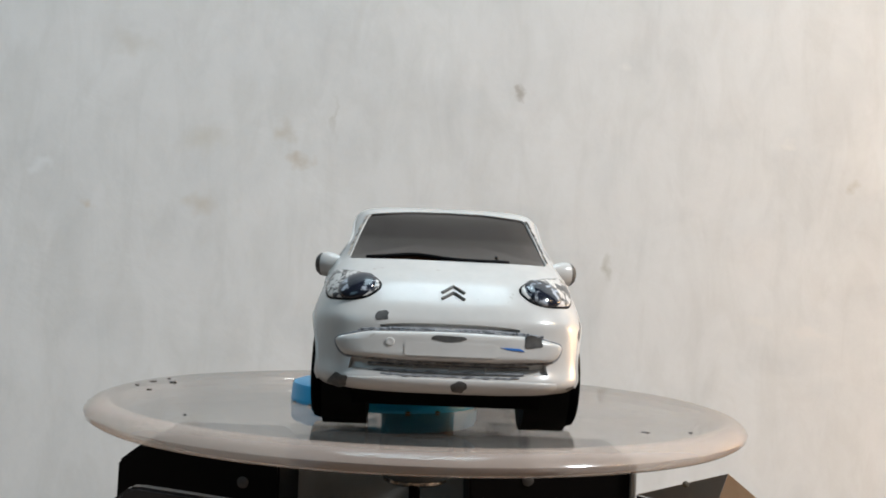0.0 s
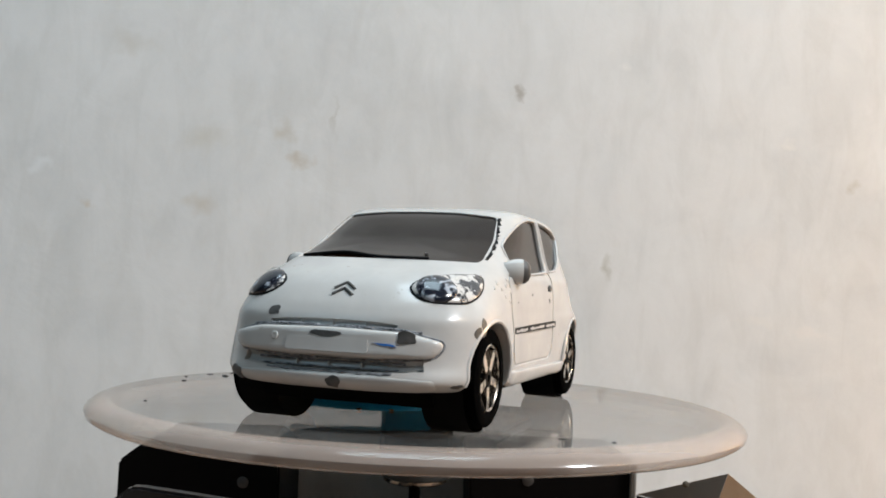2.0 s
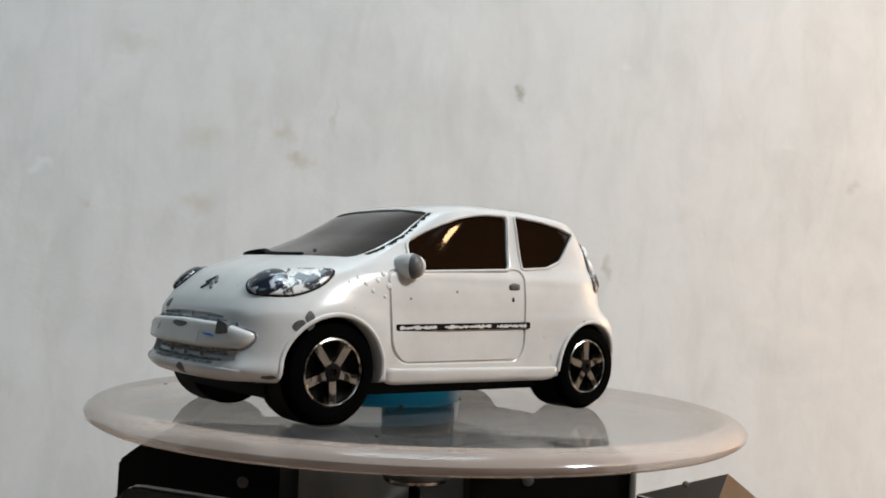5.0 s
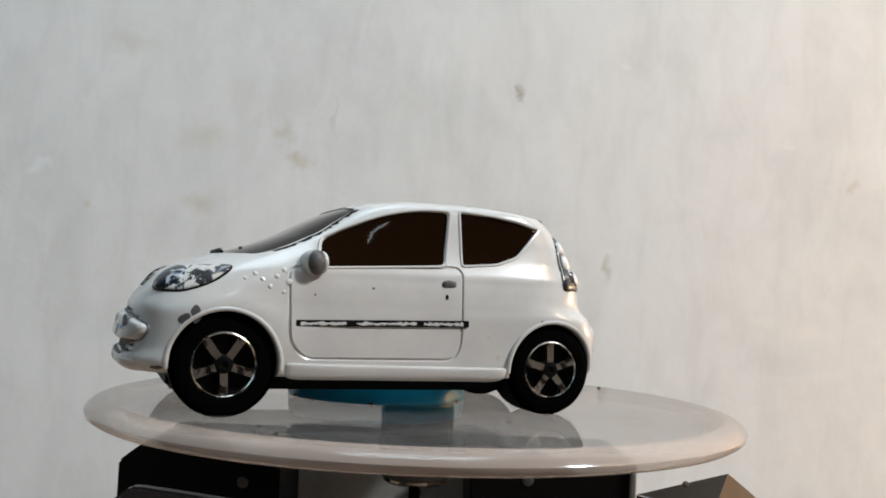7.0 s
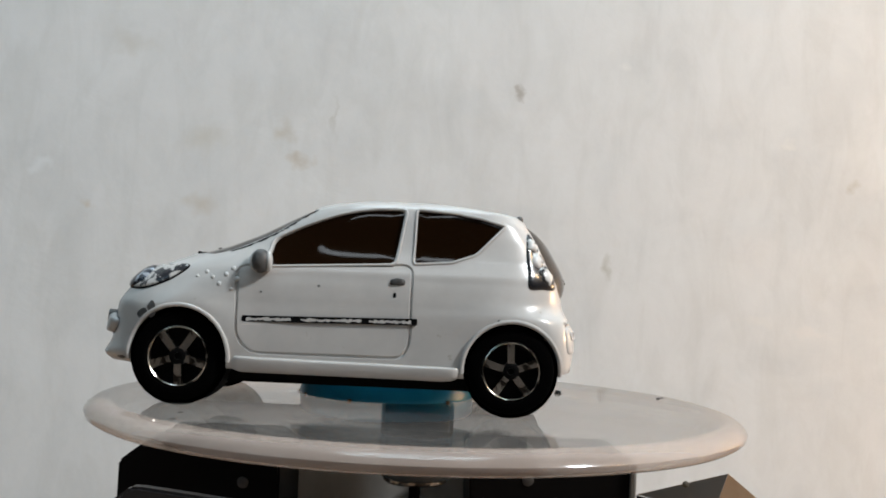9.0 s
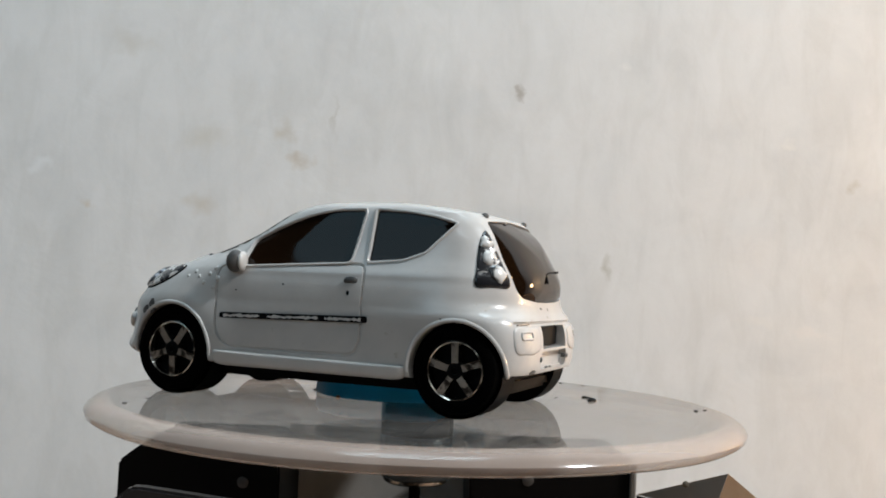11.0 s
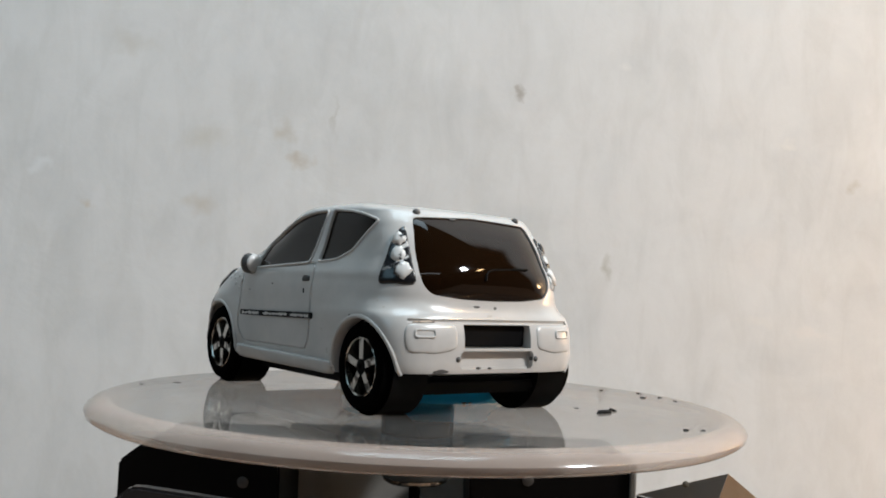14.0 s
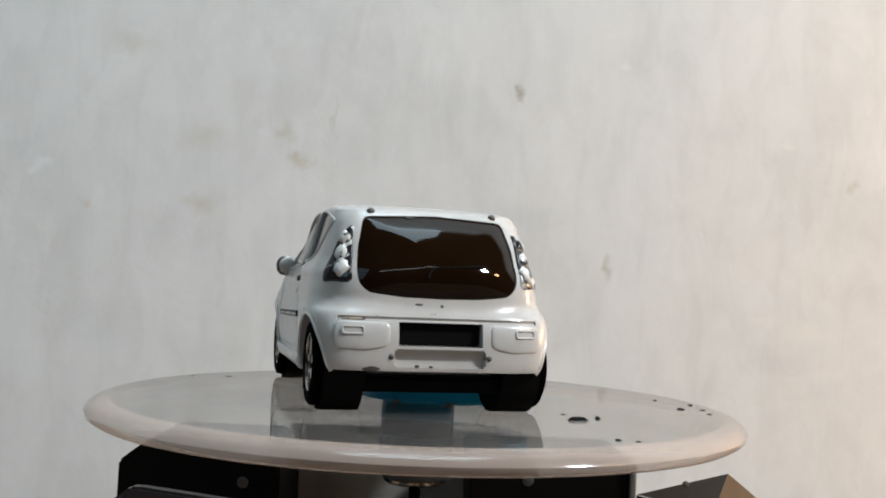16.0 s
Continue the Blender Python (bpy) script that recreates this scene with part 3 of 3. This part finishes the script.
part("wiper", tube(bmesh.new(), pts, 0.27, 8), TRIM, car, "black windscreen wiper")

# tailgate: recessed plates, bolts, wiper, hinges
bm = bmesh.new()
box(bm, (-29.2, -5.35, 9.1), (-28.5, 5.35, 11.8), 0.15)
part("rear_plate", bm, TRIM, car, "blank black number plate recess")
for s in (1, -1):
    bm = bmesh.new()
    lathe(bm, [(0.5, -0.6), (0.5, 0.0), (0.3, 0.35), (0.05, 0.45)], 16, "z")
    bm.transform(Matrix.Translation((-30.25, 6.4 * s, 7.6)) @ Matrix.Rotation(radians(-90), 4, "Y"))
    part("tow_bolt", bm, GREY, car)
    p, n = on_hull("rear", 8.4 * s, 26.2)
    bm = bmesh.new()
    bmesh.ops.create_icosphere(bm, subdivisions=2, radius=0.52)
    bm.transform(Matrix.Translation(p + Vector((0.1, 0, 0.0))) @ Matrix.Diagonal((1.0, 1.1, 1.0, 1)))
    part("hinge", bm, GREY, car, "bare grey hinge knob")
way = [(1.9, 17.6), (1.6, 18.4), (1.0, 18.9), (0.2, 19.05), (-2.5, 19.2), (-5.7, 19.35)]
part("rear_wiper", tube(bmesh.new(), [on_hull("rear", *q)[0] + Vector((-1.05, 0, 0)) for q in way], 0.17, 6), CHASSIS, car)

for s in (1, -1):
    o = rounded([(s * 6.6, 11.9), (s * 6.6, 8.9), (s * 9.5, 8.3), (s * 13.4, 8.4), (s * 13.8, 10.0), (s * 13.5, 11.9)], 0.9)
    skin("bumper_corner", "rear", o, WHITE, 0, 0.2, car, "", heights=raised(0.2))
    o = rounded([(s * 11.3 - 1.3, 10.35), (s * 11.3 + 1.3, 10.35), (s * 11.3 + 1.3, 11.25), (s * 11.3 - 1.3, 11.25)], 0.35)
    part("fog_frame", tube(bmesh.new(), [on_hull("rear", *q)[0] + Vector((-0.24, 0, 0)) for q in o], 0.16, 6, True), WHITE, car)

# paint chips
chip(31.4, -7.6, 12.95, 0.75, 0.65, 1)
chip(26.7, 16.6, 11.6, 0.8, 0.7, 4, GREY)
chip(25.4, 16.6, 12.1, 0.55, 0.95, 5, GREY)
chip(21.9, 15.0, 18.2, 0.35, 0.28, 9)
chip(-30.1, 2.8, 14.4, 0.5, 0.16, 10)
chip(-30.1, -0.2, 14.3, 0.25, 0.2, 11)
chip(-30.3, 11.5, 12.6, 1.6, 0.12, 12, TAN, 0.6)
chip(-24.8, 3.4, 26.4, 0.6, 0.18, 13)
chip(-11.0, 9.8, 27.2, 0.35, 0.3, 14)
chip(-15.4, 8.8, 27.2, 0.25, 0.1, 15)
chip(3.5, 16.6, 16.1, 0.18, 0.15, 16)
chip(11.0, 16.6, 15.0, 0.12, 0.12, 17)
chip(-20, 16.6, 12.5, 0.16, 0.14, 18)
chip(19.0, 6.0, 20.6, 0.2, 0.25, 19)
chip(-32.4, 9.0, 5.3, 1.0, 0.3, 20)
chip(-32.6, 3.0, 6.0, 0.3, 0.16, 21)
chip(-32.6, 1.2, 5.9, 0.25, 0.14, 22)
chip(29.5, 14.2, 5.4, 0.8, 0.35, 23)
for i, (x, z, r) in enumerate(((14.3, 16.6, 0.42), (15.8, 17.3, 0.34), (16.6, 15.9, 0.3), (15.0, 18.4, 0.36), (17.6, 17.0, 0.28), (18.6, 18.0, 0.3), (14.9, 15.2, 0.26), (19.8, 17.3, 0.24))):
    for s in (1, -1):
        decal("paint_lump", (x, 16.4 * s, z), blob(r, r, 70 + i, 0.15, 12), WHITE, 0, body, "", ((1.0, 0.0), (0.8, 0.06), (0.5, 0.1), (0.2, 0.11)), 0.03)
for at, rx, rz, seed, h in (((-0.2, 10.8), 1.7, 0.42, 2, 1.16), ((9.0, 10.75), 1.05, 0.8, 3, 1.13), ((1.1, 5.75), 0.85, 0.6, 6, 0.22), ((-12.2, 5.8), 1.1, 0.75, 8, 0.22)):
    o = spline([(at[0] + a, at[1] + b) for a, b in blob(rx, rz, seed, 0.2, 11)], 3)
    skin("paint_chip", "front", o, GREY, h, 0.0, body)
skin("pen_mark", "front", [(7.0 + a, 9.85 + b) for a, b in blob(1.3, 0.14, 31, 0.3, 14, -0.1)], PEN, 1.16, 0.0, body, "blue pen streak")


def wheel(c, s, turn):
    w = new("wheel")
    w.parent = car
    w.location = Vector((c.x, 11.15 * s, c.z)) * MM
    k = 0.975 if c is ARCH_F else 0.935
    w.scale = (k, 1, k)
    w.rotation_euler = (0, radians(turn), 0 if s > 0 else math.pi)
    part("tyre", lathe(bmesh.new(), [(3.6, -0.5), (5.5, -0.7), (5.95, -0.2), (6.0, 0.8), (6.0, 3.6), (5.85, 4.3), (5.3, 4.6), (4.3, 4.55), (4.15, 4.1), (4.1, 2.2), (3.6, 2.1)], 64, "y"), BLACK, w)
    bm = bmesh.new()
    lathe(bm, [(4.12, 2.6), (4.12, 4.35), (3.95, 4.45), (3.8, 4.3), (3.75, 2.6)], 48, "y", close=False)
    for k in range(5):
        a = 2 * math.pi * k / 5 + math.pi / 2
        sp = bmesh.new()
        box(sp, (0.9, 3.2, -0.62), (3.85, 4.25, 0.62))
        for v in sp.verts:
            if v.co.x < 1:
                v.co.z *= 0.75
            elif v.co.y > 4:
                v.co.z *= 0.85
        bmesh.ops.rotate(sp, verts=sp.verts[:], cent=(0, 0, 0), matrix=Matrix.Rotation(a, 3, "Y"))
        me = bpy.data.meshes.new("spoke")
        sp.to_mesh(me)
        sp.free()
        bm.from_mesh(me)
        bpy.data.meshes.remove(me)
    part("rim", bm, CHROME, w, "worn chrome five-spoke rim")
    bm = bmesh.new()
    lathe(bm, [(1.25, 2.6), (1.25, 4.15), (1.05, 4.3), (0.5, 4.3), (0.45, 4.05)], 24, "y")
    part("hub", bm, CHASSIS, w)
    part("back_plate", lathe(bmesh.new(), [(3.8, 2.2), (3.8, 2.9)], 32, "y"), CHASSIS, w)
    return w


for c in (ARCH_F, ARCH_R):
    for s in (1, -1):
        wheel(c, s, 2 if c is ARCH_F else 38)
bm = bmesh.new()
box(bm, (-27.0, -11.5, 2.75), (28, 11.5, 5.0), 0.6)
part("chassis", bm, CHASSIS, car)

# ---- turntable ----
turntable = new("turntable")
tagged(turntable, "round milky plastic turntable disc with rounded rim", "turntable")
part("disc", lathe(bmesh.new(), [(43.4, 0.0), (0.0001, 0.0), (0.0001, -2.9), (43.4, -2.9)], 160, close=False), DISC, turntable, "clear acrylic disc")
part("rim", lathe(bmesh.new(), [(43.4, 0.0), (44.35, -0.06), (45.35, -0.35), (46.15, -0.9), (46.5, -1.5), (46.3, -2.2), (45.55, -2.7), (44.35, -2.92), (43.4, -2.9)], 160, close=False), RIM, turntable, "milky rounded rim")
part("hub", lathe(bmesh.new(), [(2.75, -0.75), (2.75, -11.4), (0.01, -11.4)], 40), HUB, turntable, "dark teal hub core under the disc")
part("hub_sleeve", lathe(bmesh.new(), [(2.9, -0.7), (5.3, -0.7), (5.35, -1.0), (5.35, -11.0), (5.0, -11.4), (2.9, -11.4)], 48), SLEEVE, turntable, "smoky clear sleeve round the hub")
part("washer", lathe(bmesh.new(), [(0.9, -12.2), (4.3, -12.2), (4.7, -11.9), (4.7, -11.5), (0.9, -11.5)], 48), CHROME, turntable, "shiny metal washer")
part("shaft", lathe(bmesh.new(), [(0.85, -40), (0.85, -11.6)], 20), CHASSIS, turntable, "thin dark drive shaft")

cap = new("bottle_cap")
tagged(cap, "turquoise blue plastic bottle cap under the toy car", "bottle cap")
part("shell", lathe(bmesh.new(), [(13.1, 0.0), (13.2, 0.35), (13.1, 0.6), (13.05, 2.1), (12.85, 2.55), (12.4, 2.73), (0.001, 2.74)], 80), BLUE, cap)
for k in range(12):
    rnd = random.Random(k)
    a = rnd.uniform(0, 6.28)
    bm = bmesh.new()
    bmesh.ops.create_icosphere(bm, subdivisions=1, radius=rnd.uniform(0.12, 0.35))
    bm.transform(Matrix.Translation((13.25 * math.cos(a), 13.25 * math.sin(a), 0.15)) @ Matrix.Diagonal((1.4, 1.2, 0.5, 1)))
    part("glue_crumb", bm, DIRT, cap)


# ---- loose crumbs on the disc ----
def crumb(name, x, y, rx, ry, h, seed, material, label):
    bm = bmesh.new()
    o = blob(rx, ry, seed, 0.35, 12, seed * 1.3)
    low = [bm.verts.new((x + a, y + b, 0.0)) for a, b in o]
    top = [bm.verts.new((x + a * 0.8, y + b * 0.8, h * (0.35 + 0.3 * math.sin(3 * k)))) for k, (a, b) in enumerate(o)]
    for k in range(12):
        bm.faces.new((low[k], low[(k + 1) % 12], top[(k + 1) % 12], top[k]))
    bm.faces.new(top)
    bm.faces.new(low)
    return tagged(part(name, bm, material), label, "crumb", "crumbs on the disc")


CRUMBS = [crumb("paint_flake", x, y, rx, ry, h, i, CHASSIS, "small black paint flake lying on the disc") for i, (x, y, rx, ry, h) in enumerate((
    (-17.3, 21.3, 1.3, 0.6, 0.7), (-20.6, 19.4, 0.8, 0.4, 0.5), (-16.3, 37.3, 0.35, 0.3, 0.3), (-38.7, -3.1, 0.4, 0.3, 0.25), (-42.0, 2.4, 0.5, 0.3, 0.25),
    (-38.0, 7.6, 0.55, 0.45, 0.35), (-40.0, 12.8, 0.35, 0.3, 0.2), (27.7, -26.4, 0.7, 0.2, 0.15), (-27.7, -27.5, 0.25, 0.25, 0.2), (33.5, -25.3, 0.3, 0.25, 0.2),
    (-41.3, 8.2, 0.5, 0.3, 0.2), (-18.4, 38.2, 0.3, 0.3, 0.2), (-17.1, 15.5, 0.4, 0.2, 0.2)))]


# ---- setting ----
def slab(name, lo, hi, material, label):
    bm = bmesh.new()
    box(bm, lo, hi)
    return tagged(part(name, bm, material, None, label, False), "", name.split("_")[0], "", "structure")


back = slab("wall_back", (-2000, 300, -900), (2000, 420, 1800), PLASTER, "pale grey painted plaster wall with scuffs")
slab("wall_left", (-2120, -3000, -900), (-2000, 300, 1800), ROOM, "plain painted side wall")
slab("wall_right", (2000, -3000, -900), (2120, 300, 1800), ROOM, "plain painted side wall")
slab("wall_front", (-2120, -3120, -900), (2120, -3000, 1800), ROOM, "plain painted wall behind the viewer")
slab("ceiling", (-2120, -3120, 1800), (2120, 420, 1900), ROOM, "plain painted ceiling")
slab("floor", (-2120, -3120, -1000), (2120, 420, -900), WOOD, "plain brown floor")
table = new("table")
tagged(table, "plain dark wooden table against the wall", "table")
bm = bmesh.new()
box(bm, (-600, -420, -125), (600, 296, -95), 2.0)
part("tabletop", bm, WOOD, table)
for x in (-560, 560):
    for y in (-380, 256):
        bm = bmesh.new()
        box(bm, (x - 25, y - 25, -900), (x + 25, y + 25, -125), 2.0)
        part("leg", bm, WOOD, table)
base = new("motor_housing")
tagged(base, "black plastic motor housing with grey plate under turntable", "motor housing")


def prism(points, y0, y1):
    bm = bmesh.new()
    a = [bm.verts.new((x, y0, z)) for x, z in points]
    b = [bm.verts.new((x, y1, z)) for x, z in points]
    n = len(points)
    bm.faces.new(a)
    bm.faces.new(b)
    for k in range(n):
        bm.faces.new((a[k], a[(k + 1) % n], b[(k + 1) % n], b[k]))
    bmesh.ops.recalc_face_normals(bm, faces=bm.faces[:])
    bmesh.ops.bevel(bm, geom=bm.edges[:], offset=0.35, segments=2, affect="EDGES")
    return bm


part("side_block", prism([(-44.0, -95), (-43.5, -10.8), (-40.3, -8.3), (-22.3, -8.3), (-19.9, -10.7), (-19.4, -95)], 0, 24), BASE_BLACK, base)
part("side_block", prism([(8.0, -8.4), (11.2, -95), (32.2, -95), (32.2, -8.4)], 2, 24), BASE_BLACK, base)
part("corner_strip", prism([(32.25, -95), (32.25, -8.5), (33.0, -8.5), (33.0, -95)], 1, 24), BASE_GREY, base, "grey metal corner strip")
part("back_plate", prism([(-22.0, -95), (-22.0, -8.3), (14.7, -8.3), (14.7, -95)], 25, 28), BASE_GREY, base, "dull grey metal plate")
part("front_lid", prism([(-43.2, -95), (-36.3, -10.7), (-34.0, -8.9), (-32.9, -8.8), (-20.7, -10.2), (-10.9, -12.1), (-10.9, -95)], -27, -25), LID, base, "dark lid with pale worn edge")
part("motor", lathe(bmesh.new(), [(11, -95), (11, -42), (9, -40), (0.9, -40)], 40), BASE_BLACK, base)
for x, z, y in ((-25.2, -13.3, -0.1), (16.9, -11.8, 1.9)):
    bm = bmesh.new()
    lathe(bm, [(0.01, -0.3), (0.45, -0.28), (0.8, -0.12), (0.9, 0.3)], 24, "y", (x, y, z), close=False)
    part("screw", bm, GREY, base, "small shiny screw")

bracket = new("folded_bracket")
tagged(bracket, "folded brown and grey metal bracket beside the housing", "bracket")
bm = bmesh.new()
bm.faces.new([bm.verts.new(v) for v in ((42.5, -12, -7.1), (31.7, -5, -11.8), (40.6, -12, -12.7))])
bmesh.ops.solidify(bm, geom=bm.faces[:], thickness=0.3)
part("top_leaf", bm, BASE_TOP, bracket, "grey scuffed upper face", False)
bm = bmesh.new()
pts = [(42.5, -12, -7.1), (40.6, -12, -12.7), (38, -12, -95), (52, -11, -95), (49.7, -11, -12.7)]
bm.faces.new([bm.verts.new((x + 0.02, y, z)) for x, y, z in pts])
bmesh.ops.solidify(bm, geom=bm.faces[:], thickness=0.6)
part("side_leaf", bm, BROWN, bracket, "brown side face", False)
bm = bmesh.new()
bm.faces.new([bm.verts.new(v) for v in ((31.7, -5.02, -11.9), (40.6, -12.02, -12.8), (38, -12.02, -95), (30, -5.02, -95))])
bmesh.ops.solidify(bm, geom=bm.faces[:], thickness=0.6)
part("front_leaf", bm, BASE_BLACK, bracket, "dark front face", False)
bm = bmesh.new()
bmesh.ops.create_icosphere(bm, subdivisions=1, radius=0.5)
bm.transform(Matrix.Translation((37.4, -9.6, -9.2)))
part("glue_crumb", bm, DIRT, bracket)


def motions():
    step = 0.25
    spin, ride, under = [], [], []
    for k in range(int(16 / step) + 1):
        t = k * step
        turn = pose(0, 0, 0, 0, 0, -RATE * t)
        u = max(0.0, min(1.0, (t - 4.2) / 2.1))
        u = u * u * (3 - 2 * u)
        off = Vector((2.8, -3.84)).lerp(Vector((2.96, -9.24)), u) * MM
        yaw = -89.31 + 2.4 * u
        spin.append((t, turn))
        ride.append((t, turn @ pose(off.x, off.y, 0, 0, 0, yaw)))
        under.append((t, turn @ pose(-4.8 * MM, -5.3 * MM, 0)))
    walk(turntable, spin)
    walk(cap, under)
    walk(car, ride)
    for c in CRUMBS:
        walk(c, spin)


motions()
